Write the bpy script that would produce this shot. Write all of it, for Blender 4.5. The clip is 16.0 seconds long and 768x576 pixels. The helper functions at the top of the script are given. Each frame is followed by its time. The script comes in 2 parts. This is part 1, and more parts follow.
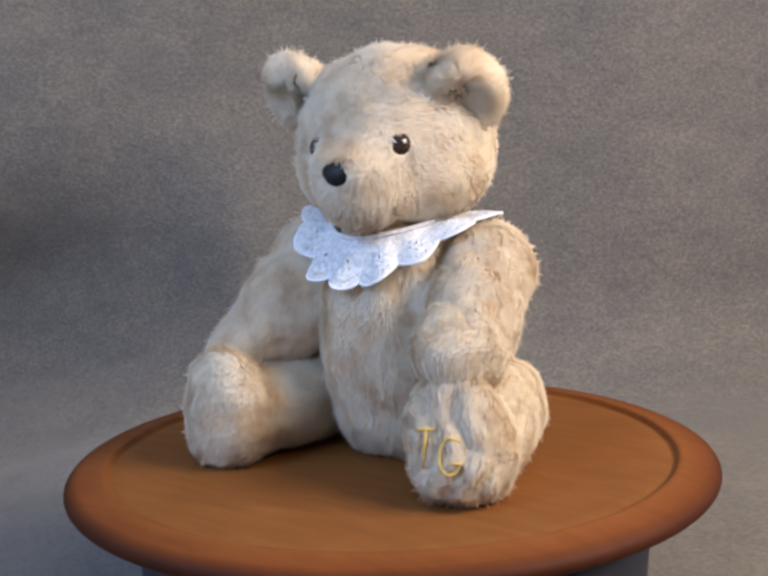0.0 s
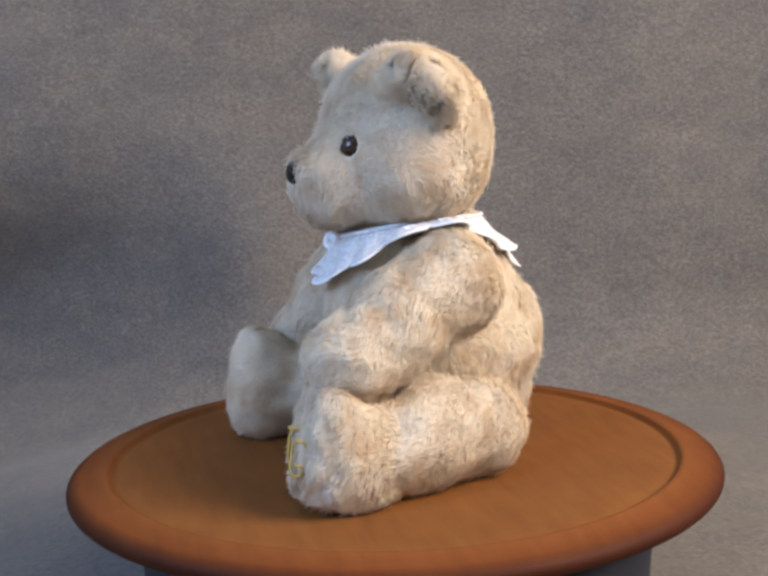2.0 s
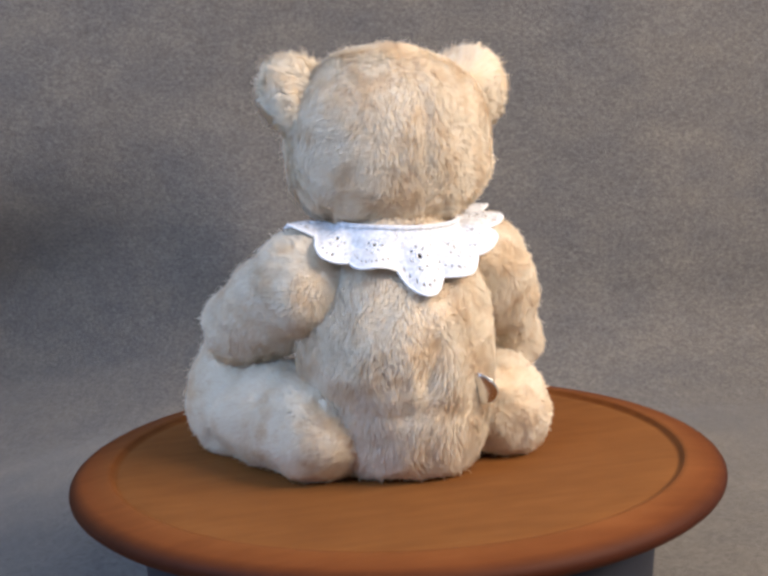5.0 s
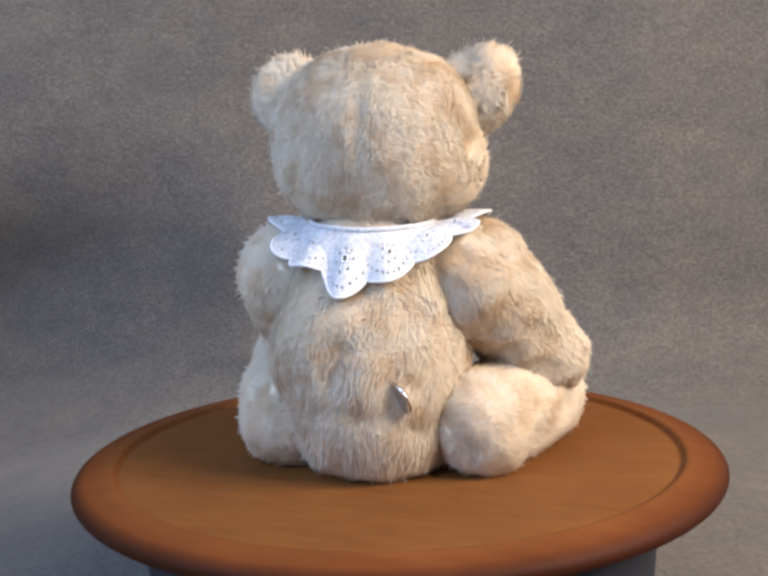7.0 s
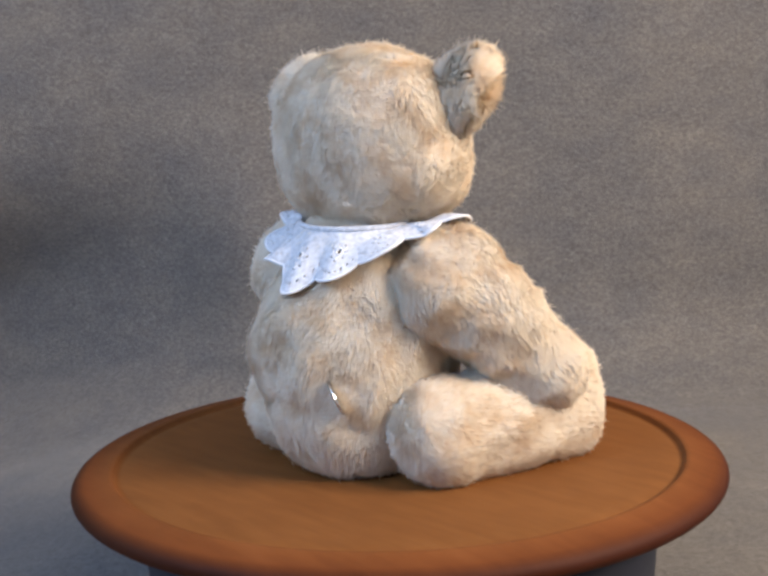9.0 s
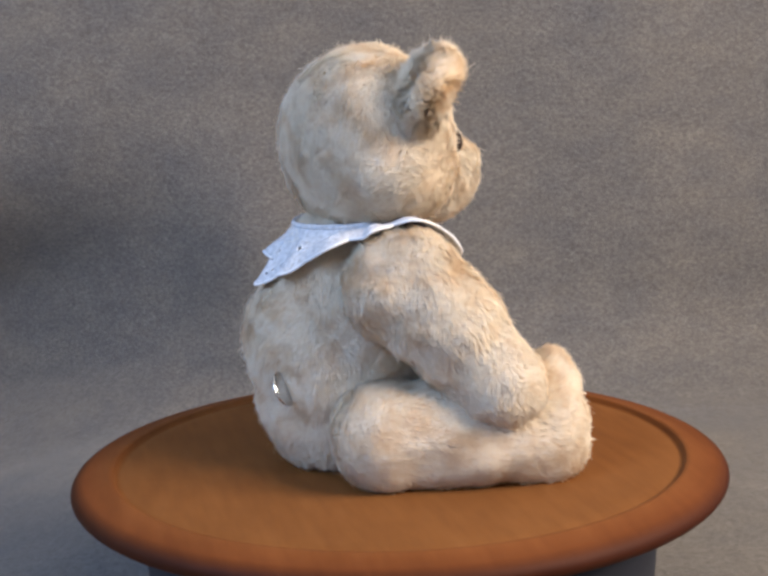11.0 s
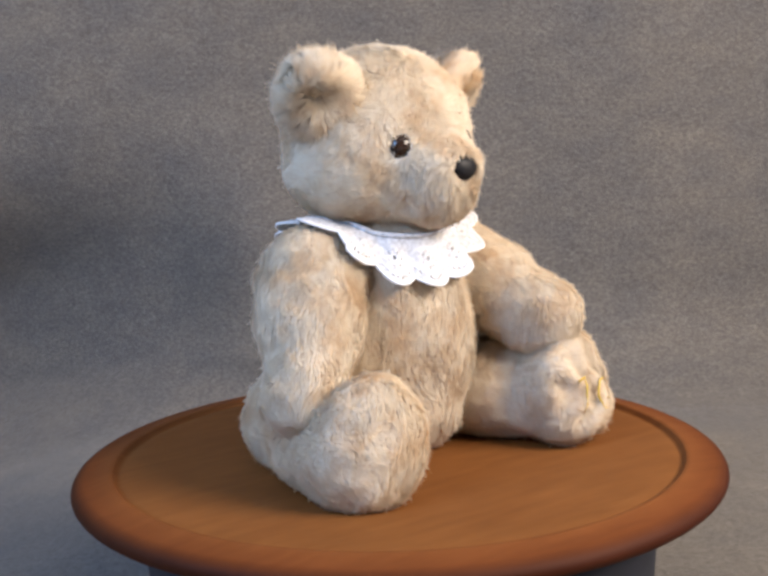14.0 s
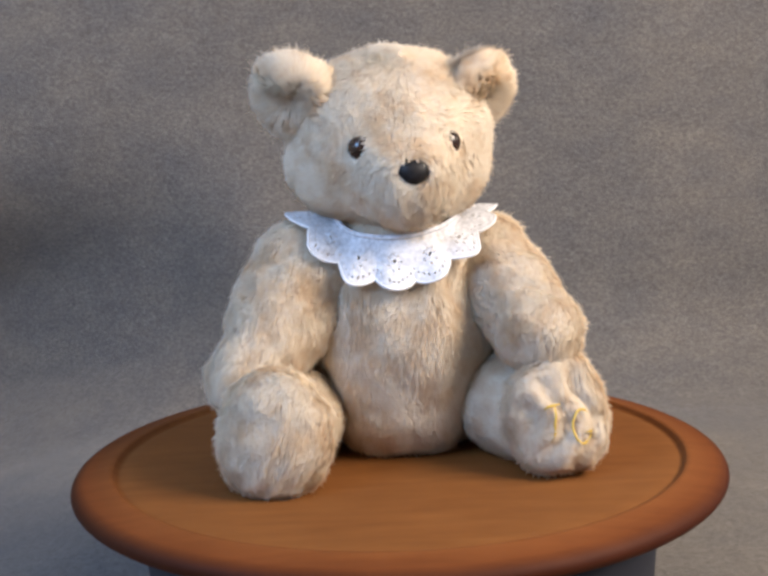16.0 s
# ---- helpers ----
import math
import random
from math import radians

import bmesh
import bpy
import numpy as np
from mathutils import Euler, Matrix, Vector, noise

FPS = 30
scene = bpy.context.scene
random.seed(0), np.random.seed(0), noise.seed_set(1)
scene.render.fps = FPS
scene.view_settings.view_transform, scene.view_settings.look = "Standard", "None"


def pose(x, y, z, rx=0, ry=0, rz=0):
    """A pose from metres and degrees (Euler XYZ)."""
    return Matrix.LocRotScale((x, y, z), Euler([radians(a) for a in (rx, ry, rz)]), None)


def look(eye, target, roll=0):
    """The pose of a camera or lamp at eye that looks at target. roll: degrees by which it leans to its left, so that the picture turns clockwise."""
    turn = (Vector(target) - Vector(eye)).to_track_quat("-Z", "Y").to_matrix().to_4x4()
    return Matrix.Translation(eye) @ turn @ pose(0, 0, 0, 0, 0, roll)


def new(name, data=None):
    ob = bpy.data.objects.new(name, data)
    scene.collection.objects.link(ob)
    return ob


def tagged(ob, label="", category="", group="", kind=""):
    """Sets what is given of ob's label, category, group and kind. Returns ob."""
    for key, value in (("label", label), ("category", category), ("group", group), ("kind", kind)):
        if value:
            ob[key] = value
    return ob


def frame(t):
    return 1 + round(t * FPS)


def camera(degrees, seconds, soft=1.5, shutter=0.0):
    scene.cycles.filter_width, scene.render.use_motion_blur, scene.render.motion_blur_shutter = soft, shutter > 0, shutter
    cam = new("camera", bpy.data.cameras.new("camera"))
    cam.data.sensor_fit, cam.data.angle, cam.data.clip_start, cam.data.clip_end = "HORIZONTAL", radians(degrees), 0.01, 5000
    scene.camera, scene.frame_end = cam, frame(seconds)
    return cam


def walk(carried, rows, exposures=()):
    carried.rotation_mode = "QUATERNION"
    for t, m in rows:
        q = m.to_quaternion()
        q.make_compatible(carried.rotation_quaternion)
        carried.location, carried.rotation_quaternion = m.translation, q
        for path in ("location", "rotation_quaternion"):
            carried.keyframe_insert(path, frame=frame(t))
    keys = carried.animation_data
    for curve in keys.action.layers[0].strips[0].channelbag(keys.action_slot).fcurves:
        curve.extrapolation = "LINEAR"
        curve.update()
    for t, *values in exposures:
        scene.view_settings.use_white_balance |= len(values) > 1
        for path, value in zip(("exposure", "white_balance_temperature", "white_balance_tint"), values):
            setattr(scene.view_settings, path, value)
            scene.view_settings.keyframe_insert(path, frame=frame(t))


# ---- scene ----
cam = camera(34.15, 16.0, soft=3.2)
EYE = Vector((0.0, -0.868, 0.2585))
PITCH, ROLL = radians(9.266), -2.097


def aim(yaw_degrees):
    a = radians(yaw_degrees)
    way = Vector((math.sin(a) * math.cos(PITCH), math.cos(a) * math.cos(PITCH), -math.sin(PITCH)))
    return look(EYE, EYE + way, ROLL)


walk(cam, [(0, aim(-0.067)), (1.6, aim(-0.067)), (1.9, aim(-0.180)), (2.6, aim(-0.180)), (2.9, aim(-0.270)),
           (4.2, aim(-0.270)), (6.3, aim(-0.393)), (16.0, aim(-0.393))])

# the turn of the stand, seconds and degrees
TURNS = [(0.0, 319.6), (0.5, 308.5), (1.0, 298.8), (1.5, 294.6), (2.0, 282.1), (2.5, 271.8), (3.0, 252.0),
         (3.5, 239.5), (4.0, 219.8), (6.5, 171.5), (7.0, 159.4), (7.5, 152.5), (8.0, 145.8), (8.5, 142.7),
         (9.0, 133.2), (11.5, 92.7), (12.0, 78.4), (12.5, 68.5), (13.0, 52.3), (13.5, 45.0), (14.0, 34.4),
         (14.5, 30.2), (15.0, 17.5), (15.5, 9.1), (16.0, 0.0)]

# ---- light ----
world = bpy.data.worlds.new("world")
scene.world = world
world.use_nodes = True
world.node_tree.nodes["Background"].inputs[0].default_value = (0.5, 0.55, 0.65, 1)
world.node_tree.nodes["Background"].inputs[1].default_value = 0.1


def area(name, eye, target, wide, high, watts, colour):
    lamp = bpy.data.lights.new(name, "AREA")
    lamp.shape, lamp.size, lamp.size_y, lamp.energy, lamp.color = "RECTANGLE", wide, high, watts, colour
    ob = new(name, lamp)
    ob.matrix_world = look(eye, target)
    return ob


area("room_lamp", (1.36, -0.70, 1.12), (0, 0, 0.12), 0.95, 0.80, 62, (1.0, 0.875, 0.76))
area("window_light", (-1.25, -1.30, 1.08), (0, 0, 0.12), 0.9, 1.0, 35, (0.32, 0.56, 1.0))

# ---- materials ----


def material(name):
    m = bpy.data.materials.new(name)
    m.use_nodes = True
    return m, m.node_tree.nodes, m.node_tree.links, m.node_tree.nodes["Principled BSDF"]


def ramp(nodes, stops):
    r = nodes.new("ShaderNodeValToRGB")
    el = r.color_ramp.elements
    el[0].position, el[0].color = stops[0][0], (*stops[0][1], 1)
    el[1].position, el[1].color = stops[-1][0], (*stops[-1][1], 1)
    for p, c in stops[1:-1]:
        el.new(p).color = (*c, 1)
    return r


def tex(nodes, links, scale, detail=4.0, rough=0.55, stretch=None):
    n = nodes.new("ShaderNodeTexNoise")
    n.inputs["Scale"].default_value, n.inputs["Detail"].default_value, n.inputs["Roughness"].default_value = scale, detail, rough
    c = nodes.new("ShaderNodeTexCoord")
    if stretch:
        k = nodes.new("ShaderNodeMapping")
        k.inputs["Scale"].default_value = stretch
        links.new(c.outputs["Object"], k.inputs["Vector"])
        links.new(k.outputs["Vector"], n.inputs["Vector"])
    else:
        links.new(c.outputs["Object"], n.inputs["Vector"])
    return n


def mix(nodes, links, kind, factor, a, b):
    m = nodes.new("ShaderNodeMix")
    m.data_type, m.blend_type = "RGBA", kind
    for socket, v in ((m.inputs["Factor"], factor), (m.inputs["A"], a), (m.inputs["B"], b)):
        if isinstance(v, (int, float)):
            socket.default_value = v
        elif isinstance(v, tuple):
            socket.default_value = (*v, 1)
        else:
            links.new(v, socket)
    return m.outputs["Result"]


def bump(nodes, links, bsdf, height, strength, distance):
    b = nodes.new("ShaderNodeBump")
    b.inputs["Strength"].default_value, b.inputs["Distance"].default_value = strength, distance
    links.new(height, b.inputs["Height"])
    links.new(b.outputs["Normal"], bsdf.inputs["Normal"])


def plain(name, colour, rough=0.5, metal=0.0, vary=0.12, scale=60.0, gloss=0.5):
    m, nodes, links, bsdf = material(name)
    n = tex(nodes, links, scale)
    lo = tuple(c * (1 - vary) for c in colour)
    hi = tuple(min(1, c * (1 + vary)) for c in colour)
    r = ramp(nodes, [(0.3, lo), (0.7, hi)])
    links.new(n.outputs["Fac"], r.inputs["Fac"])
    links.new(r.outputs["Color"], bsdf.inputs["Base Color"])
    bsdf.inputs["Roughness"].default_value, bsdf.inputs["Metallic"].default_value = rough, metal
    bsdf.inputs["Specular IOR Level"].default_value = gloss
    return m


def fur_material():
    m, nodes, links, bsdf = material("plush_fur")
    geo = nodes.new("ShaderNodeNewGeometry")
    each = ramp(nodes, [(0.0, (0.74, 0.61, 0.48)), (0.05, (0.83, 0.735, 0.605)), (0.6, (0.875, 0.785, 0.655)), (1.0, (0.90, 0.83, 0.715))])
    links.new(geo.outputs["Random Per Island"], each.inputs["Fac"])
    patch = tex(nodes, links, 38, 3)
    tone = ramp(nodes, [(0.33, (0.84, 0.73, 0.60)), (0.52, (1.0, 1.0, 1.0))])
    links.new(patch.outputs["Fac"], tone.inputs["Fac"])
    colour = mix(nodes, links, "MULTIPLY", 0.8, each.outputs["Color"], tone.outputs["Color"])
    links.new(colour, bsdf.inputs["Base Color"])
    bsdf.inputs["Roughness"].default_value = 0.85
    bsdf.inputs["Specular IOR Level"].default_value = 0.15
    thin = nodes.new("ShaderNodeBsdfTranslucent")
    links.new(colour, thin.inputs["Color"])
    both = nodes.new("ShaderNodeMixShader")
    both.inputs[0].default_value = 0.50
    links.new(bsdf.outputs[0], both.inputs[1])
    links.new(thin.outputs[0], both.inputs[2])
    links.new(both.outputs[0], nodes["Material Output"].inputs["Surface"])
    return m


def cloth_material():
    m, nodes, links, bsdf = material("fleece_cloth")
    fine = tex(nodes, links, 210, 6, 0.70, (1, 1, 1.35))
    broad = tex(nodes, links, 11, 5, 0.6, (1, 1, 1.8))
    r1 = ramp(nodes, [(0.36, (0.110, 0.099, 0.090)), (0.52, (0.158, 0.142, 0.128)), (0.68, (0.215, 0.196, 0.179))])
    r2 = ramp(nodes, [(0.3, (0.77, 0.78, 0.81)), (0.7, (1.02, 0.99, 0.94))])
    middle = tex(nodes, links, 48, 5, 0.65, (1, 1, 1.5))
    nap = nodes.new("ShaderNodeMix")
    nap.inputs["Factor"].default_value = 0.17
    links.new(fine.outputs["Fac"], nap.inputs["A"])
    links.new(middle.outputs["Fac"], nap.inputs["B"])
    links.new(nap.outputs["Result"], r1.inputs["Fac"])
    links.new(broad.outputs["Fac"], r2.inputs["Fac"])
    links.new(mix(nodes, links, "MULTIPLY", 1.0, r1.outputs["Color"], r2.outputs["Color"]), bsdf.inputs["Base Color"])
    bsdf.inputs["Roughness"].default_value = 0.95
    bsdf.inputs["Specular IOR Level"].default_value = 0.1
    bsdf.inputs["Sheen Weight"].default_value = 0.15
    bump(nodes, links, bsdf, fine.outputs["Fac"], 0.7, 0.002)
    return m


def wood_material():
    m, nodes, links, bsdf = material("varnished_wood")
    grain = tex(nodes, links, 16, 6, 0.6, (1, 6, 4))
    broad = tex(nodes, links, 13, 4)
    r1 = ramp(nodes, [(0.2, (0.155, 0.055, 0.014)), (0.5, (0.188, 0.070, 0.018)), (0.85, (0.220, 0.086, 0.024))])
    r2 = ramp(nodes, [(0.3, (0.82, 0.80, 0.78)), (0.7, (1, 1, 1))])
    links.new(grain.outputs["Fac"], r1.inputs["Fac"])
    links.new(broad.outputs["Fac"], r2.inputs["Fac"])
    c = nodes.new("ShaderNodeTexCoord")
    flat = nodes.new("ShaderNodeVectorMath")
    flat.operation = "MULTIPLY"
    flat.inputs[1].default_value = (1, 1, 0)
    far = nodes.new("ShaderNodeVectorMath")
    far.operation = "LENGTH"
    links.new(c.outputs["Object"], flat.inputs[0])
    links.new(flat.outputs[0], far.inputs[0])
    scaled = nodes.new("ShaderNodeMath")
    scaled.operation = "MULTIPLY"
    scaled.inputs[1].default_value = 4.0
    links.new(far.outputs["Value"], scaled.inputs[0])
    # rim stain, darkest outside; the 0.80 stop paints slight shade into the groove
    stain_and_groove_shade = ramp(nodes, [(0.0, (1, 1, 1)), (0.784, (1, 1, 1)), (0.80, (0.92, 0.84, 0.82)), (0.822, (0.95, 0.82, 0.80)), (0.880, (0.78, 0.60, 0.56)), (0.918, (0.24, 0.13, 0.12))])
    links.new(scaled.outputs[0], stain_and_groove_shade.inputs["Fac"])
    wood = mix(nodes, links, "MULTIPLY", 1.0, r1.outputs["Color"], r2.outputs["Color"])
    links.new(mix(nodes, links, "MULTIPLY", 1.0, wood, stain_and_groove_shade.outputs["Color"]), bsdf.inputs["Base Color"])
    bsdf.inputs["Roughness"].default_value = 0.66
    bsdf.inputs["Specular IOR Level"].default_value = 0.14
    bump(nodes, links, bsdf, grain.outputs["Fac"], 0.08, 0.001)
    return m


FUR = fur_material()
SKIN = plain("plush_backing", (0.78, 0.67, 0.53), 0.95)
CLOTH = cloth_material()
WOOD = wood_material()
LACE = plain("white_cotton_lace", (0.575, 0.575, 0.60), 0.92, vary=0.24, scale=330)
LACE_TRIM = plain("lace_edging_thread", (0.74, 0.74, 0.76), 0.9, vary=0.05, scale=500)
GLASS_EYE = plain("black_glass_eye", (0.024, 0.011, 0.006), 0.12, scale=200)
NOSE = plain("black_nose_thread", (0.009, 0.008, 0.009), 0.5, scale=400, gloss=0.25)
THREAD = plain("yellow_thread", (0.62, 0.42, 0.07), 0.6, scale=900)
BROWN_THREAD = plain("brown_seam_thread", (0.20, 0.13, 0.09), 0.9, scale=900)
STEEL = plain("nickel_steel", (0.62, 0.62, 0.62), 0.14, 1.0, vary=0.05)
PLASTER = plain("wall_plaster", (0.64, 0.63, 0.61), 0.9, vary=0.05, scale=8)
# near-black colour that stands in for the shade under the tabletop
UNDER_SHADE = plain("shade_under_tabletop", (0.010, 0.011, 0.020), 0.8)

# ---- shape helpers ----


def part(name, data, mat, parent=None, label=""):
    """Links a bmesh or a mesh as one object under a thing or a part."""
    if isinstance(data, bmesh.types.BMesh):
        me = bpy.data.meshes.new(name)
        data.to_mesh(me)
        data.free()
        for p in me.polygons:
            p.use_smooth = True
    else:
        me = data
    if mat and not me.materials:
        me.materials.append(mat)
    ob = new(name, me)
    ob.parent = parent
    if label:
        ob["label"] = label
    return ob


def ellipsoid(c, r, turn=None):
    c, r = np.array(c, float), np.array(r, float)
    m = np.array(Euler([radians(a) for a in turn]).to_matrix()) if turn else np.eye(3)

    def f(p):
        q = (p - c) @ m
        k0 = np.linalg.norm(q / r, axis=-1)
        k1 = np.linalg.norm(q / (r * r), axis=-1) + 1e-9
        return k0 * (k0 - 1) / k1
    return f


def cone(a, b, ra, rb):
    a, b = np.array(a, float), np.array(b, float)
    ab = b - a

    def f(p):
        h = np.clip(((p - a) @ ab) / (ab @ ab), 0, 1)
        return np.linalg.norm(p - a - h[..., None] * ab, axis=-1) - (ra + (rb - ra) * h)
    return f


def blend(k, *fs):
    def f(p):
        d = fs[0](p)
        for g in fs[1:]:
            e = g(p)
            h = np.clip(0.5 + 0.5 * (e - d) / k, 0, 1)
            d = e + (d - e) * h - k * h * (1 - h)
        return d
    return f


def carve(f, g, k):
    def out(p):
        d, e = f(p), -g(p)
        h = np.clip(0.5 - 0.5 * (e - d) / k, 0, 1)
        return e + (d - e) * h + k * h * (1 - h)
    return out


def above(f, z):
    """Flattens a shape where it rests on a surface."""
    def out(p):
        d, e = f(p), z - p[..., 2]
        k = 0.006
        h = np.clip(0.5 - 0.5 * (e - d) / k, 0, 1)
        return e + (d - e) * h + k * h * (1 - h)
    return out


def waves(p, scale, seed):
    """Smooth noise of three values at each point."""
    rng = np.random.default_rng(seed)
    out = np.zeros(p.shape)
    for _ in range(7):
        k = rng.normal(size=(3, 3)) * scale
        out += np.sin(p @ k + rng.uniform(0, 6.28, 3))
    return out / 3.0


def surface(f, centre, half, turn=None, detail=5, lump=0.0016, seed=1):
    """Points and triangles of the shape f, cast outwards from its centre."""
    bm = bmesh.new()
    bmesh.ops.create_icosphere(bm, subdivisions=detail, radius=1.0)
    d = np.array([v.co[:] for v in bm.verts])
    tris = np.array([[v.index for v in q.verts] for q in bm.faces])
    bm.free()
    way = d * np.array(half)
    if turn is not None:
        way = way @ turn.T
    c = np.array(centre, float)
    steps = np.linspace(1.75, 0.05, 60)
    best = np.full(len(d), 0.05)
    done = np.zeros(len(d), bool)
    last = f(c + way * steps[0])
    for a, b in zip(steps[:-1], steps[1:]):
        now = f(c + way * b)
        hit = (~done) & (now <= 0)
        best[hit] = (b + (a - b) * (now / (now - last + 1e-12)))[hit]
        done |= hit
        last = now
    p = c + way * best[:, None]
    if lump:
        p = p + lump * (waves(p, 55, seed) + 0.45 * waves(p, 150, seed + 2))
        # soft creases where the filling pulls the cloth in
        n = vertex_normals(p, tris)
        fold = np.exp(-(waves(p, 34, seed + 4)[:, :1] / 0.10) ** 2) * np.clip(waves(p, 24, seed + 6)[:, 1:2] + 0.25, 0, 1)
        p = p - n * fold * lump * 1.1
    return p, tris


def vertex_normals(p, t):
    fn = np.cross(p[t[:, 1]] - p[t[:, 0]], p[t[:, 2]] - p[t[:, 0]])
    n = np.zeros(p.shape)
    for i in range(3):
        np.add.at(n, t[:, i], fn)
    return n / (np.linalg.norm(n, axis=1, keepdims=True) + 1e-12)


def unit(v):
    return v / (np.linalg.norm(v, axis=-1, keepdims=True) + 1e-12)


def furry(name, p, t, count, length, comb, seed, parent, label="", lift=0.27, clump=0.17, skip=None, width=0.00040, grow=None):
    """One mesh: the sewn skin and the pile of fine tapered hairs on it, in tufts."""
    rng = np.random.default_rng(seed)
    vn = vertex_normals(p, t)
    fa = np.linalg.norm(np.cross(p[t[:, 1]] - p[t[:, 0]], p[t[:, 2]] - p[t[:, 0]]), axis=1)
    pick = rng.choice(len(t), count, p=fa / fa.sum())
    u, v = rng.random(count), rng.random(count)
    flip = u + v > 1
    u[flip], v[flip] = 1 - u[flip], 1 - v[flip]
    w = np.stack([1 - u - v, u, v], 1)[:, :, None]
    root = (p[t[pick]] * w).sum(1)
    n = unit((vn[t[pick]] * w).sum(1))
    if skip is not None:
        keep = ~skip(root)
        root, n = root[keep], n[keep]
        count = len(root)
    flow = comb(root) + 0.50 * waves(root, 70, seed + 5) + 0.26 * waves(root, 220, seed + 9)
    flow = flow - (flow * n).sum(1, keepdims=True) * n
    flow = unit(flow) + rng.normal(size=(count, 3)) * 0.17
    lifted = lift * (1 + 0.5 * waves(root, 130, seed + 3)[:, :1])
    d = unit(n * lifted + flow * 0.8)
    size = length * rng.uniform(0.65, 1.2, (count, 1))
    guard = (rng.random((count, 1)) < 0.03) * 1.0
    d = unit(d + n * guard * 0.35)
    size = size * (1 + 0.35 * guard)
    if grow is not None:
        more = grow(root)[:, None]
        d = unit(d + n * more)
        size = size * (1 + 0.5 * more)
    tip = root + d * size
    # tufts
    m = max(20, count // 45)
    seeds = rng.choice(count, m, replace=False)
    near = np.empty(count, int)
    for a in range(0, count, 4000):
        q = root[a:a + 4000]
        dist = (q * q).sum(1)[:, None] - 2 * q @ root[seeds].T + (root[seeds] ** 2).sum(1)[None]
        near[a:a + 4000] = dist.argmin(1)
    pull = clump * (0.15 + 1.5 * rng.random((m, 1)) ** 3)[near]
    tip = tip + (tip[seeds][near] - tip) * pull
    mid = root + (tip - root) * 0.5 + n * size * 0.13
    side = unit(np.cross(tip - root, n)) * width * rng.uniform(0.7, 1.3, (count, 1))
    root = root - n * 0.0006
    vv = np.stack([root - side, root + side, mid - side * 0.8, mid + side * 0.8, tip], 1).reshape(-1, 3)
    b = (np.arange(count) * 5)[:, None]
    tt = np.concatenate([b + [0, 1, 3], b + [0, 3, 2], b + [2, 3, 4]], 1).reshape(-1, 3)
    soft = unit(n * 0.85 + 0.15 * unit(np.cross(side, tip - root)) * np.sign((np.cross(side, tip - root) * n).sum(1, keepdims=True)))
    vn2 = np.repeat(soft, 5, axis=0)
    verts = np.concatenate([p, vv])
    faces = np.concatenate([t, tt + len(p)])
    me = bpy.data.meshes.new(name)
    me.vertices.add(len(verts))
    me.vertices.foreach_set("co", verts.astype(np.float32).ravel())
    me.loops.add(len(faces) * 3)
    me.loops.foreach_set("vertex_index", faces.astype(np.int32).ravel())
    me.polygons.add(len(faces))
    me.polygons.foreach_set("loop_start", (np.arange(len(faces)) * 3).astype(np.int32))
    kinds = np.ones(len(faces), np.int32)
    kinds[:len(t)] = 0
    me.materials.append(SKIN)
    me.materials.append(FUR)
    me.polygons.foreach_set("material_index", kinds)
    me.polygons.foreach_set("use_smooth", np.ones(len(faces), bool))
    me.update(calc_edges=True)
    me.normals_split_custom_set_from_vertices(np.concatenate([vn, vn2]).tolist())
    return part(name, me, None, parent, label)


def axis_turn(a, b):
    """A turn whose long axis z runs from a to b."""
    return np.array((Vector(b) - Vector(a)).to_track_quat("Z", "Y").to_matrix())


def lathe(bm, profile, steps=96):
    """A turned shape from (radius, height) pairs."""
    rings = []
    for r, z in profile:
        if r < 1e-6:
            rings.append([bm.verts.new((0, 0, z))])
        else:
            rings.append([bm.verts.new((r * math.cos(6.283185 * i / steps), r * math.sin(6.283185 * i / steps), z)) for i in range(steps)])
    for a, b in zip(rings[:-1], rings[1:]):
        for i in range(steps):
            j = (i + 1) % steps
            q = [a[i % len(a)], a[j % len(a)], b[j % len(b)], b[i % len(b)]]
            q = list(dict.fromkeys(q))
            if len(q) > 2:
                bm.faces.new(q)
    bmesh.ops.recalc_face_normals(bm, faces=bm.faces)
    return bm


def tube(bm, points, radius, sides=6, closed=False, taper=False):
    """A round cord along points."""
    pts = [Vector(q) for q in points]
    rings = []
    for i, q in enumerate(pts):
        if closed:
            along = pts[(i + 1) % len(pts)] - pts[i - 1]
        else:
            along = pts[min(i + 1, len(pts) - 1)] - pts[max(i - 1, 0)]
        m = along.to_track_quat("Z", "Y").to_matrix()
        r = radius * (0.5 if taper and i in (0, len(pts) - 1) else 1)
        rings.append([bm.verts.new(q + m @ Vector((r * math.cos(6.2832 * k / sides), r * math.sin(6.2832 * k / sides), 0))) for k in range(sides)])
    pairs = list(zip(rings[:-1], rings[1:])) + ([(rings[-1], rings[0])] if closed else [])
    for a, b in pairs:
        for k in range(sides):
            bm.faces.new((a[k], a[(k + 1) % sides], b[(k + 1) % sides], b[k]))
    if not closed:
        bm.faces.new(rings[0][::-1])
        bm.faces.new(rings[-1])
    return bm


# ---- the setting: the room, the cloth ----
CLOTH_Z = -0.115


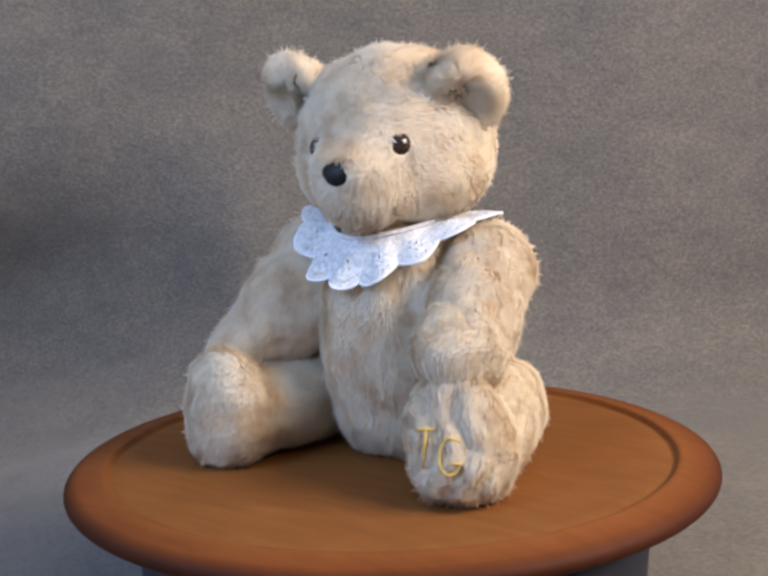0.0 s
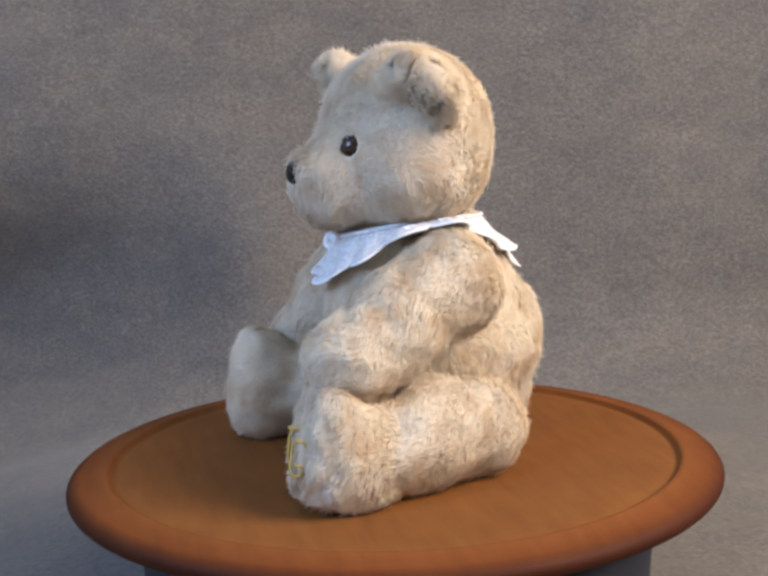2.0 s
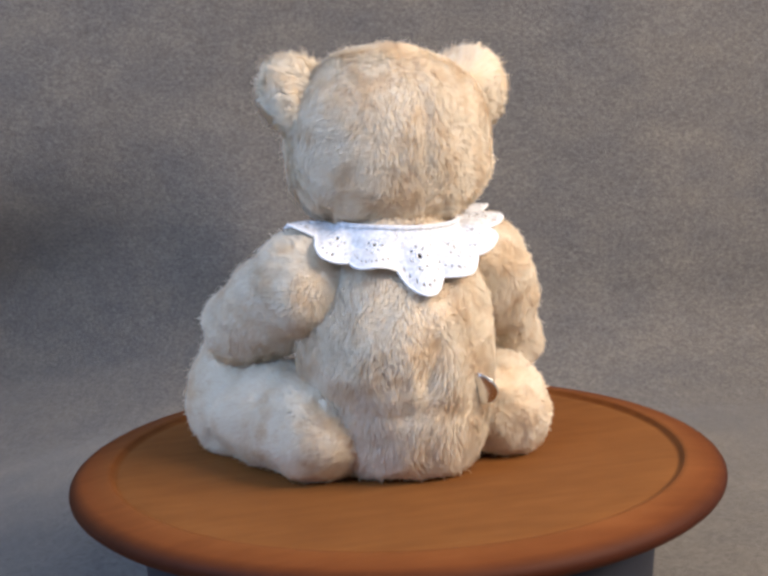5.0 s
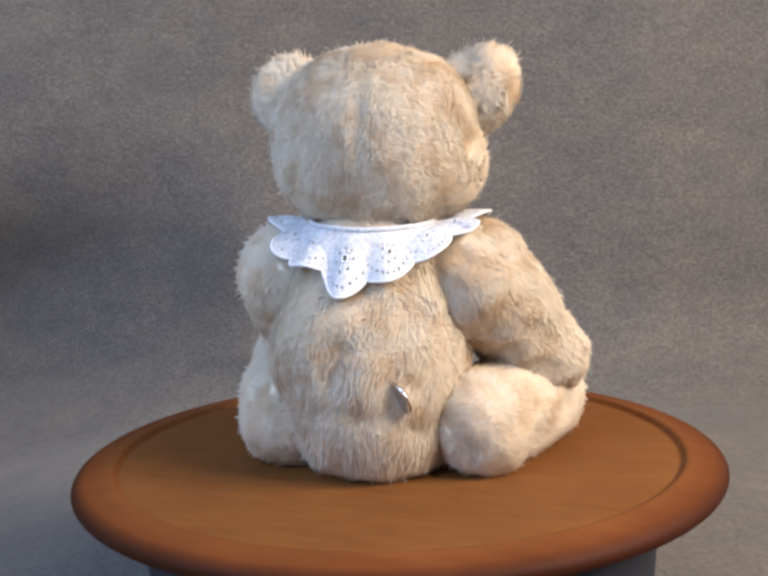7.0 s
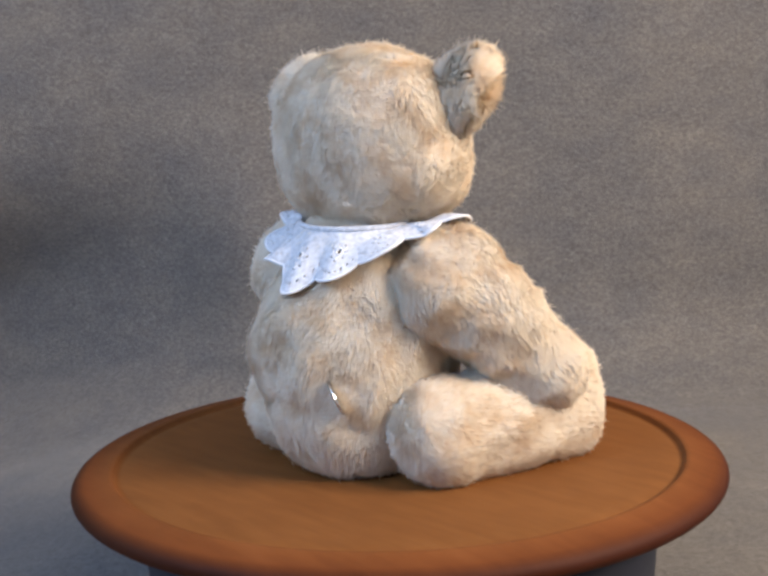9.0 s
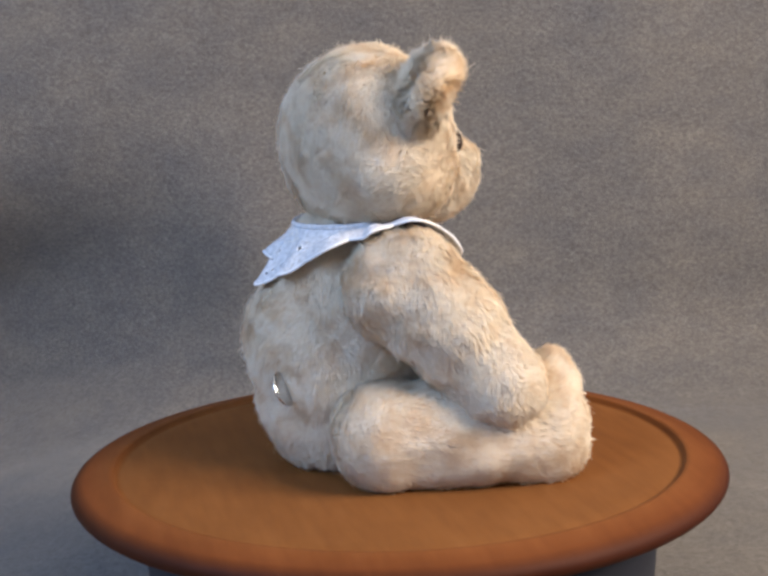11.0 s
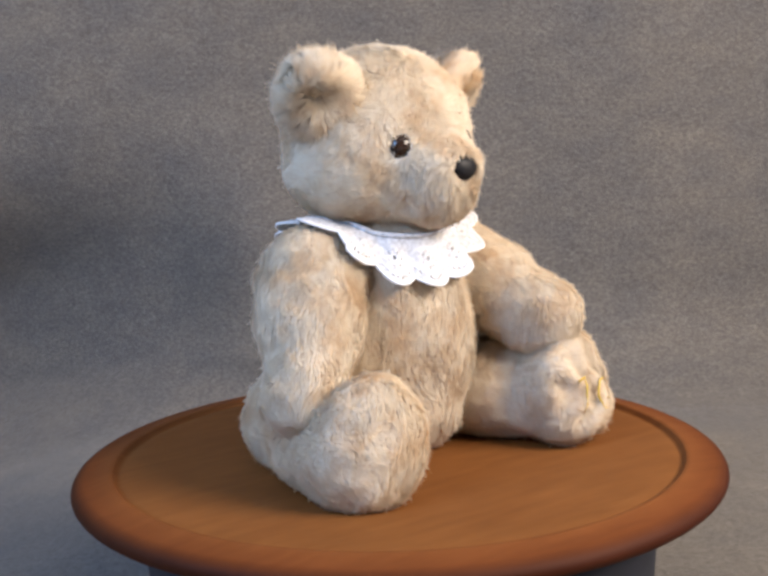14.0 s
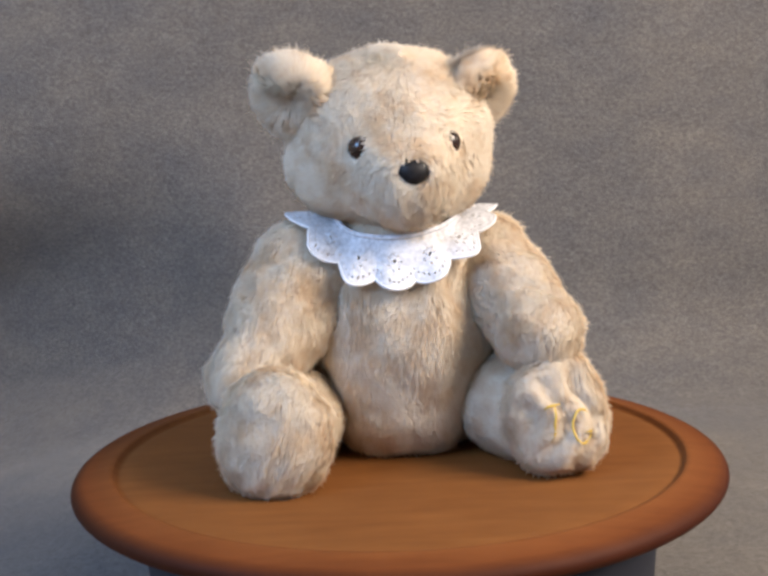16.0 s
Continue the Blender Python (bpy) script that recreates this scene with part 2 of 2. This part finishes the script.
def cloth():
    """One fleece sheet, flat under the stand, swept up behind it in a soft curve with shallow folds."""
    back, bend = 0.64, 0.13
    profile = []
    for i in range(24):
        profile.append((-1.0 + (back - bend + 1.0) * i / 23, CLOTH_Z))
    for i in range(1, 29):
        a = math.pi / 2 * i / 28
        profile.append((back - bend + bend * math.sin(a), CLOTH_Z + bend - bend * math.cos(a)))
    for i in range(1, 41):
        profile.append((back, CLOTH_Z + bend + 0.92 * i / 40))
    bm = bmesh.new()
    grid = []
    nx = 120
    for k, (y, z) in enumerate(profile):
        row = []
        up = min(1, max(0, (z - CLOTH_Z) / 0.06))
        for i in range(nx + 1):
            x = -1.2 + 2.4 * i / nx
            s = 0.5 * noise.noise((x * 3.1, z * 1.6, 3.7)) + 0.25 * noise.noise((x * 7.0 + z * 2, z * 4.5, 9.1))
            f = up * (0.030 * s + 0.012 * math.sin(x * 5.0 + z * 3.0))
            tall = up * (1 if z < 0.05 else math.exp(-((z - 0.05) / 0.11) ** 2))
            f += tall * (0.150 * math.exp(-((x + 0.60) / 0.26) ** 2) - 0.050 * math.exp(-((x + 0.14) / 0.11) ** 2))
            f -= 0.060 * math.exp(-((x - 0.66) / 0.13) ** 2 - ((z - 0.10) / 0.17) ** 2)
            g = (1 - up) * 0.004 * noise.noise((x * 5, y * 5, 1.3))
            u = -x - 0.27
            fall = 0.13 * (math.hypot(u, 0.03) + u)  # the sheet slopes off to one side
            row.append(bm.verts.new((x, y + f, z + min(g, 0.002) - fall)))
        grid.append(row)
    for a, b in zip(grid[:-1], grid[1:]):
        for i in range(nx):
            bm.faces.new((a[i], a[i + 1], b[i + 1], b[i]))
    ob = part("backdrop", bm, CLOTH)
    thick = ob.modifiers.new("thickness", "SOLIDIFY")
    thick.thickness, thick.offset = 0.004, -1
    tagged(ob, "brown-grey fleece cloth swept up behind the turntable", "backdrop", kind="structure")


def box(bm, lo, hi):
    v = [bm.verts.new((x, y, z)) for x in (lo[0], hi[0]) for y in (lo[1], hi[1]) for z in (lo[2], hi[2])]
    for q in ((0, 1, 3, 2), (4, 6, 7, 5), (0, 4, 5, 1), (2, 3, 7, 6), (0, 2, 6, 4), (1, 5, 7, 3)):
        bm.faces.new([v[i] for i in q])
    bmesh.ops.recalc_face_normals(bm, faces=bm.faces)
    return bm


def room():
    x, y0, y1, z0, z1 = 1.7, -2.4, 1.1, -0.80, 1.65
    for name, lo, hi in (("wall_north", (-x, y1, z0), (x, y1 + 0.1, z1)), ("wall_south", (-x, y0 - 0.1, z0), (x, y0, z1)),
                         ("wall_east", (x, y0 - 0.1, z0), (x + 0.1, y1 + 0.1, z1)), ("wall_west", (-x - 0.1, y0 - 0.1, z0), (-x, y1 + 0.1, z1)),
                         ("ceiling", (-x - 0.1, y0 - 0.1, z1), (x + 0.1, y1 + 0.1, z1 + 0.1)), ("floor", (-x - 0.1, y0 - 0.1, z0 - 0.1), (x + 0.1, y1 + 0.1, z0))):
        ob = part(name, box(bmesh.new(), lo, hi), PLASTER)
        for q in ob.data.polygons:
            q.use_smooth = False
        tagged(ob, "plain painted room " + name.split("_")[0], name.split("_")[0], kind="structure")


cloth()
room()

# ---- the turntable ----


def turntable():
    top = new("turntable")
    tagged(top, "round reddish-brown varnished wooden turntable standing on the cloth", "turntable")
    outline = [(0, -0.0016), (0.185, -0.0016), (0.192, -0.0017), (0.1958, -0.0024), (0.1980, -0.0026), (0.1994, -0.0018),
               (0.2008, 0.0002), (0.2024, 0.0010), (0.2050, 0.0006), (0.211, -0.0006), (0.217, -0.0018)]
    for i in range(1, 13):
        a = math.pi * i / 12
        outline.append((0.2180 + 0.0118 * math.sin(a), -0.0098 + 0.0080 * math.cos(a)))
    outline += [(0.205, -0.0184), (0.19, -0.0196), (0.0, -0.0196)]
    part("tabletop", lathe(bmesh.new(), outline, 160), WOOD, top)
    # unseen support, made wide and near-black to give the shade below the rim
    part("shade_foot", lathe(bmesh.new(), [(0, -0.0194), (0.10, -0.0194), (0.165, -0.024), (0.178, -0.034), (0.182, -0.060), (0.178, CLOTH_Z + 0.002), (0, CLOTH_Z + 0.002)], 64),
         UNDER_SHADE, top, "near-black foot added in place of the shade under the tabletop")
    return top


STAND = turntable()

# ---- the teddy bear ----
REST = -0.0012
BEAR = new("teddy_bear")
tagged(BEAR, "cream plush teddy bear sitting on the wooden turntable", "teddy bear")


def down(p):
    return np.tile([0.0, 0.0, -1.0], (len(p), 1))


BODY = blend(0.03, ellipsoid((0.0065, 0.0290, 0.0774), (0.0650, 0.0743, 0.0700)), ellipsoid((0.0008, 0.0197, 0.1197), (0.0533, 0.0494, 0.0432)),
             ellipsoid((0.0025, 0.0291, 0.0224), (0.0521, 0.0574, 0.0410)), ellipsoid((0.0049, 0.0171, 0.1538), (0.0368, 0.0413, 0.0222)))
ARM_LEFT = [(0.0655, 0.0250, 0.1275, 0.0350), (0.0837, -0.0064, 0.1103, 0.0261), (0.0979, -0.0437, 0.0896, 0.0287)]
ARM_RIGHT = [(-0.0604, 0.0055, 0.1244, 0.0405), (-0.0781, -0.0175, 0.1012, 0.0296), (-0.1016, -0.0421, 0.0670, 0.0263)]


def groove(p, t, a, b, depth, wide):
    """Presses a seam from a to b into a surface."""
    d = cone(a, b, 0, 0)(p)
    return p - vertex_normals(p, t) * (depth * np.exp(-(d / wide) ** 2))[:, None]


def bear_body():
    f = carve(BODY, ellipsoid((-0.060, 0.094, 0.062), (0.024, 0.022, 0.017)), 0.010)
    p, t = surface(above(f, REST), (0.003, 0.027, 0.085), (0.066, 0.070, 0.085), lump=0.0023, seed=3)
    p = groove(p, t, (0.004, 0.105, 0.060), (0.004, 0.075, 0.130), 0.0022, 0.004)
    p = groove(p, t, (0.004, 0.105, 0.060), (0.004, 0.088, 0.010), 0.0022, 0.004)
    hollow = np.array([-0.046, 0.088, 0.062])
    furry("body", p, t, 150000, 0.0064, down, 11, BEAR, grow=lambda q: -0.5 * np.clip((0.022 - np.linalg.norm(q - hollow, axis=1)) / 0.010, 0, 1))


HEAD_TURN = 9.5
HC = Vector((0.0021, 0.0106, 0.221))
HEAD_M = Matrix.Translation(HC) @ pose(0, 0, 0, 0, 0, HEAD_TURN)


def bear_head():
    """The head, its muzzle pointing to -y in its own space."""
    f = blend(0.018, ellipsoid((0, 0.0051, 0.0052), (0.0703, 0.0562, 0.0562)), ellipsoid((0, 0.0011, -0.0232), (0.0678, 0.0506, 0.0389)),
              ellipsoid((0.0015, -0.0520, -0.0163), (0.0279, 0.0285, 0.0153)), ellipsoid((0.0015, -0.0462, -0.0354), (0.0272, 0.0293, 0.0217)),
              ellipsoid((0, -0.0226, -0.0097), (0.0285, 0.0313, 0.0321)))
    p, t = surface(f, (0, -0.006, -0.004), (0.066, 0.064, 0.060), lump=0.0011, seed=8)
    for x in (-1, 1):
        # seams between the muzzle and the cheeks
        p = groove(p, t, (0.0015 + 0.017 * x, -0.056, -0.002), (0.0015 + 0.028 * x, -0.052, -0.022), 0.0026, 0.0030)
        p = groove(p, t, (0.0015 + 0.028 * x, -0.052, -0.022), (0.0015 + 0.027 * x, -0.050, -0.050), 0.0036, 0.0032)
    # the dent in which the nose is sewn
    off = (p - np.array(NOSE_AT)) / np.array([0.012, 0.02, 0.010])
    p[:, 1] += 0.0050 * np.exp(-(off ** 2).sum(1))
    p = groove(p, t, (0, 0.064, -0.030), (0, 0.058, 0.030), 0.0022, 0.0035)
    p = groove(p, t, (0, 0.058, 0.030), (0, 0.025, 0.062), 0.0016, 0.0035)
    p = groove(p, t, (0.002, -0.082, -0.024), (0.002, -0.070, -0.048), 0.0030, 0.0028)

    def comb(q):
        side = q * np.array([1.4, 0.5, 0.2])
        return unit(side + np.array([0, 0.012, -0.045]))

    eyes = [np.array(e) for e in EYES]

    def bare(q):
        near = np.minimum(np.linalg.norm(q - eyes[0], axis=1), np.linalg.norm(q - eyes[1], axis=1)) < 0.0088
        return near | (np.linalg.norm((q - np.array(NOSE_AT)) / np.array([0.0090, 0.02, 0.0074]), axis=1) < 1)

    head = furry("head", p, t, 135000, 0.0058, comb, 21, BEAR, grow=lambda q: np.clip((q[:, 2] - 0.040) / 0.02, 0, 1) * 0.25, lift=0.27, skip=bare)
    head.matrix_basis = HEAD_M
    return head


EYES = [(-0.0272, -0.0460, -0.0036), (0.0308, -0.0446, -0.0026)]
NOSE_AT = (0.0022, -0.0756, -0.0180)


def bear_face(head):
    for x, y, z in EYES:
        bm = bmesh.new()
        bmesh.ops.create_uvsphere(bm, u_segments=24, v_segments=16, radius=0.0098)
        bmesh.ops.transform(bm, matrix=pose(x * 0.985, y + 0.0004, z, 0, 0, 0), verts=bm.verts)
        part("eye", bm, GLASS_EYE, head, "shiny black glass eye")
    bm = bmesh.new()
    bmesh.ops.create_uvsphere(bm, u_segments=28, v_segments=18, radius=1.0)
    for v in bm.verts:
        x, y, z = v.co
        wide = 0.0112 * (0.94 + 0.12 * z)
        wide *= 1 + 0.10 * noise.noise((x * 2.5, z * 2.5, 4.0))
        v.co = (x * wide, y * 0.006, z * 0.0090 - 0.0022 * math.exp(-(x / 0.35) ** 2) * max(0, z))
    bmesh.ops.transform(bm, matrix=pose(*NOSE_AT, -14), verts=bm.verts)
    part("nose", bm, NOSE, head, "black stitched nose")
    bm = bmesh.new()
    x, y, z = NOSE_AT
    tube(bm, [(0, y + 0.002, z - 0.008), (0, y + 0.004, z - 0.015), (0, y + 0.009, z - 0.021)], 0.0007)
    tube(bm, [(0, y + 0.009, z - 0.021), (0.009, y + 0.014, z - 0.025), (0.016, y + 0.020, z - 0.024)], 0.0006)
    tube(bm, [(0, y + 0.009, z - 0.021), (-0.009, y + 0.014, z - 0.025), (-0.016, y + 0.020, z - 0.024)], 0.0006)
    part("mouth_seam", bm, BROWN_THREAD, head)


def bear_ear(head, side):
    half = (0.0245, 0.0135, 0.0243) if side > 0 else (0.0228, 0.0125, 0.0245)
    f = blend(0.010, ellipsoid((0, 0, 0), half), ellipsoid((0, 0.002, -0.014), (0.018, 0.013, 0.014)))
    f = carve(f, ellipsoid((0, -0.0215, -0.002), (0.016, 0.0150, 0.016)), 0.009)
    p, t = surface(f, (0, 0.006, 0), (0.031, 0.014, 0.029), detail=4, lump=0.0016, seed=15 + side)

    def comb(q):
        return unit(q * np.array([1, 0.3, 1]) + np.array([0, -0.004, 0.006]))

    ear = furry("ear", p, t, 30000, 0.0112, comb, 31 + side, head, lift=0.75, clump=0.55)
    if side > 0:
        ear.matrix_basis = HEAD_M.inverted() @ pose(0.0605, 0.0100, 0.2497, 30.0, 17.0, 49.6)
    else:
        ear.matrix_basis = HEAD_M.inverted() @ pose(-0.0625, -0.0116, 0.2545, 34.8, -26.0, -31.8)


def limb(name, knots, count, length, seed, flat=False, extra=None, sole=None):
    fs = [cone(a[:3], b[:3], a[3], b[3]) for a, b in zip(knots[:-1], knots[1:])]
    if extra:
        fs.append(extra)
    f = blend(0.02, *fs)
    if flat:
        f = above(f, REST)
    a, b = np.array(knots[0][:3]), np.array(knots[-1][:3])
    reach = np.linalg.norm(b - a) / 2 + 0.036
    p, t = surface(f, (a + b) / 2 + (np.array(knots[1][:3]) - (a + b) / 2) * 0.6, (0.038, 0.038, reach), axis_turn(a, b), lump=0.0021, seed=seed)
    if sole is not None:
        # gathered wrinkles in the sole
        face = np.array(sole.to_3x3()) @ np.array([0, -1.0, 0])
        n = vertex_normals(p, t)
        q = p @ np.array(sole.inverted())[:3, :3].T
        mask = np.clip(((n @ face) - 0.45) / 0.4, 0, 1)
        p = p + n * (0.0020 * mask * np.sin(q[:, 0] * 330 + 2.2 * np.sin(q[:, 2] * 120)))[:, None]
    along = unit(b - a)

    def comb(q):
        return along + np.array([0, 0, -0.45]) + np.zeros(q.shape)

    return furry(name, p, t, count, length, comb, seed + 1, BEAR)


def stitching(leg):
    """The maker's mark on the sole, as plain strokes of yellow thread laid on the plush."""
    pts = np.array([v.co[:] for v in leg.data.vertices[:10242]])
    back = np.array(SOLE.inverted())
    loc = pts @ back[:3, :3].T + back[:3, 3]

    def on(x, z):
        near = np.hypot(loc[:, 0] - x, loc[:, 2] - z)
        return SOLE @ Vector((x, np.percentile(loc[(near < 0.004) & (loc[:, 1] < 0.02), 1], 30) - 0.0030, z))

    bm = bmesh.new()
    tube(bm, [on(*q) for q in ((-0.006, 0.012), (-0.006, 0.006), (-0.007, 0.0), (-0.007, -0.006), (-0.009, -0.012))], 0.0008, taper=True)
    tube(bm, [on(*q) for q in ((-0.013, 0.010), (-0.010, 0.012), (-0.006, 0.0125), (-0.001, 0.012))], 0.0008, taper=True)
    ring = [(0.011 + 0.007 * math.cos(radians(a)), -0.002 + 0.011 * math.sin(radians(a))) for a in range(40, 341, 20)]
    tube(bm, [on(*q) for q in ring + [(0.012, -0.005)]], 0.0008, taper=True)
    part("paw_stitching", bm, THREAD, leg, "yellow thread stitching on the sole")


SOLE = pose(0.105, -0.077, 0.038, 0, 0, 18)


def bear_limbs():
    limb("arm", ARM_LEFT, 76000, 0.0064, 41)
    limb("arm", ARM_RIGHT, 76000, 0.0064, 51)
    leg = limb("leg", [(0.0647, 0.0411, 0.0310, 0.0340), (0.0840, -0.0046, 0.0325, 0.0325), (0.1085, -0.0560, 0.0240, 0.0290)], 78000, 0.0060, 61, True,
               ellipsoid((0.1044, -0.0582, 0.0430), (0.0332, 0.0198, 0.0400), (0, 0, 17.5)), SOLE)
    limb("leg", [(-0.0690, 0.0272, 0.0300, 0.0340), (-0.0765, -0.0259, 0.0290, 0.0312), (-0.0831, -0.0572, 0.0293, 0.0351)], 78000, 0.0060, 71, True,
         ellipsoid((-0.0803, -0.0851, 0.0345), (0.0368, 0.0219, 0.0459), (0, 0, -7)))
    stitching(leg)


def wind_up_key():
    """A thin round finger plate with a notch, on a short shaft, in the bear's back."""
    at, out = Vector((-0.0338, 0.0850, 0.0602)), Vector((-0.76, 0.65, 0.0)).normalized()
    key = part("wind_up_key", tube(bmesh.new(), [at - out * 0.03, at - out * 0.004], 0.0024, 16), STEEL, BEAR, "shiny nickel wind-up key in the back")
    bm = bmesh.new()
    rim = []
    for i in range(64):
        a = 6.283185 * i / 64
        r = 0.0122
        cut = abs((a - math.pi - 0.75 + math.pi) % 6.283185 - math.pi)
        if cut < 0.42:
            r *= 0.55 + 0.45 * (cut / 0.42) ** 2
        rim.append((r * math.cos(a), r * math.sin(a)))
    up = (Vector((0, 0, 1)) + out.cross(Vector((0, 0, 1))) * 0.43).normalized()
    over = out.cross(up)
    rings = []
    for k, (shrink, deep) in enumerate(((0, 0), (0.2, 0.0014), (0.45, 0.00135), (0.7, 0.0013), (0.90, 0.0011), (1.0, 0.0003), (1.0, -0.0003), (0.90, -0.0011), (0.7, -0.0013), (0.45, -0.00135), (0.2, -0.0014), (0, 0))):
        if 0 < k < 11:
            rings.append([bm.verts.new(at + out * (x * shrink + 0.001) + up * (z * shrink) + over * deep) for x, z in rim])
    bm.faces.new(rings[0])
    bm.faces.new(rings[-1][::-1])  # the two flats
    for a, b in zip(rings[:-1], rings[1:]):
        for i in range(64):
            bm.faces.new((a[i - 1], b[i - 1], b[i], a[i]))
    bmesh.ops.recalc_face_normals(bm, faces=bm.faces)
    plate = part("key_plate", bm, STEEL, key)
    for q in plate.data.polygons:
        q.use_smooth = len(q.vertices) == 4


bear_body()
HEAD = bear_head()
bear_face(HEAD)
bear_ear(HEAD, -1)
bear_ear(HEAD, 1)
bear_limbs()
wind_up_key()

# ---- the lace collar ----


def lace_collar():
    collar = new("lace_collar")
    tagged(collar, "gathered white eyelet lace collar round the bear's neck", "collar")
    steps, rows, scallops = 840, 44, 14
    arms = [cone(a[:3], b[:3], a[3], b[3]) for knots in (ARM_LEFT, ARM_RIGHT) for a, b in zip(knots[:-1], knots[1:])]
    under = blend(0.012, BODY, *arms)

    def lay(u, v, off=0.0):
        """Points of the lace lying on the bear. u: turn in radians from the bear's left, v: 0 at the neck, 1 at the edge."""
        u, v = np.asarray(u, float), np.asarray(v, float)
        c, s = np.cos(u), np.sin(u)
        arc = np.abs(np.sin(u * scallops / 2)) ** 0.75
        ahead, behind = np.maximum(0, -s) ** 1.5, np.maximum(0, s) ** 1.9
        reach = 0.041 + v * (0.026 - 0.007 * ahead + 0.004 * behind) + 0.0060 * arc * v ** 4
        ply = -np.cos(u * scallops) * (0.8 + 0.3 * np.sin(u * 5)) + 0.35 * np.sin(u * 19 + 2)
        reach = reach + 0.0020 * ply * v
        drop = v * (-0.003 + 0.028 * ahead + 0.024 * behind) + 0.0050 * v ** 4 * arc * (ahead + behind)
        drop = drop + 0.0012 * v * np.sin(u * 9 + 0.9)
        drop = drop - behind * 0.010 * v * np.exp(-((u - 1.22) / 0.20) ** 2)
        drop = drop + 0.006 * v * v * np.exp(-((u - 1.62) / 0.20) ** 2)
        p = np.stack([0.002 + reach * c, 0.014 + reach * s, 0.1635 - drop - 0.010 * ahead - 0.007 * behind + (0.010 + 0.010 * behind) * v * (1 - v) + off], -1)
        clear = 0.0046 + 0.0022 * v * (1 + ply) + off
        for _ in range(10):
            d = under(p)
            g = np.stack([under(p + e) - d for e in np.eye(3) * 0.0005], -1)
            p = p + unit(g) * np.maximum(0, clear - d)[..., None] * 0.8
        return p

    def at(u, v, off=0.0):
        return Vector(lay([u], [v], off)[0])

    eyelets = [(6.283185 * (k + 0.5) / scallops, 0.60) for k in range(scallops)]
    us, vs = np.meshgrid(6.283185 * np.arange(steps) / steps, np.arange(rows) / (rows - 1), indexing="ij")
    laid = lay(us.ravel(), vs.ravel()).reshape(steps, rows, 3)
    bm = bmesh.new()
    grid = [[bm.verts.new(laid[i, j]) for j in range(rows)] for i in range(steps)]
    wide, deep = 0.062, 0.030

    def open_work(u, v):
        """The pierced flower of each scallop, and a row of pin holes along its edge."""
        k = math.floor(u * scallops / 6.283185) + 0.5
        x, y = (u - 6.283185 * k / scallops) * wide, (v - 0.60) * deep
        r, a = math.hypot(x, y), math.atan2(y, x)
        if r < 0.0012:
            return True
        petal = (a / 6.283185 * 7 + 0.5) % 1 - 0.5
        if math.hypot(r - 0.0050, petal * 6.283185 / 7 * r) < 0.00062:
            return True
        edge = abs(math.sin(u * scallops / 2)) ** 0.75
        line = v * deep - (0.0235 + 0.0040 * edge)
        return abs(line) < 0.00045 and (u * wide / 0.0030) % 1 < 0.30

    for i in range(steps):
        a, b = grid[i], grid[(i + 1) % steps]
        for j in range(rows - 1):
            if not open_work((i + 0.5) * 6.283185 / steps, (j + 0.5) / (rows - 1)):
                bm.faces.new((a[j], b[j], b[j + 1], a[j + 1]))
    sheet = part("ruffle", bm, LACE, collar)
    m = sheet.modifiers.new("thickness", "SOLIDIFY")
    m.thickness = 0.0004
    bm = bmesh.new()
    tube(bm, [Vector(q) for q in laid[:, -1]], 0.0010, 6, True)
    part("edging", bm, LACE_TRIM, collar, "thick scalloped white edging")
    for u, v in eyelets:
        bm = bmesh.new()
        tube(bm, [at(u + 0.030 * math.cos(a), v + 0.062 * math.sin(a), 0.0004) for a in (6.283185 * q / 14 for q in range(14))], 0.00055, 5, True)
        for q in range(5):
            a = 6.283185 * q / 5 + 0.3
            leaf = [at(u + 0.062 * math.cos(a + w) * k, v + 0.128 * math.sin(a + w) * k, 0.0004) for w, k in ((-0.1, 0.75), (-0.34, 1.1), (0, 1.5), (0.34, 1.1), (0.1, 0.75))]
            tube(bm, leaf, 0.0004, 4)
        part("eyelet", bm, LACE_TRIM, collar)
    bm = bmesh.new()
    tube(bm, [at(6.283185 * i / 96, 0.02, 0.0008) for i in range(96)], 0.0018, 8, True)
    part("neck_band", bm, LACE, collar)
    return collar


COLLAR = lace_collar()


def motions():
    rows = [(t, pose(0, 0, 0, 0, 0, a)) for t, a in TURNS]
    for thing in (STAND, BEAR, COLLAR):
        walk(thing, rows)


motions()
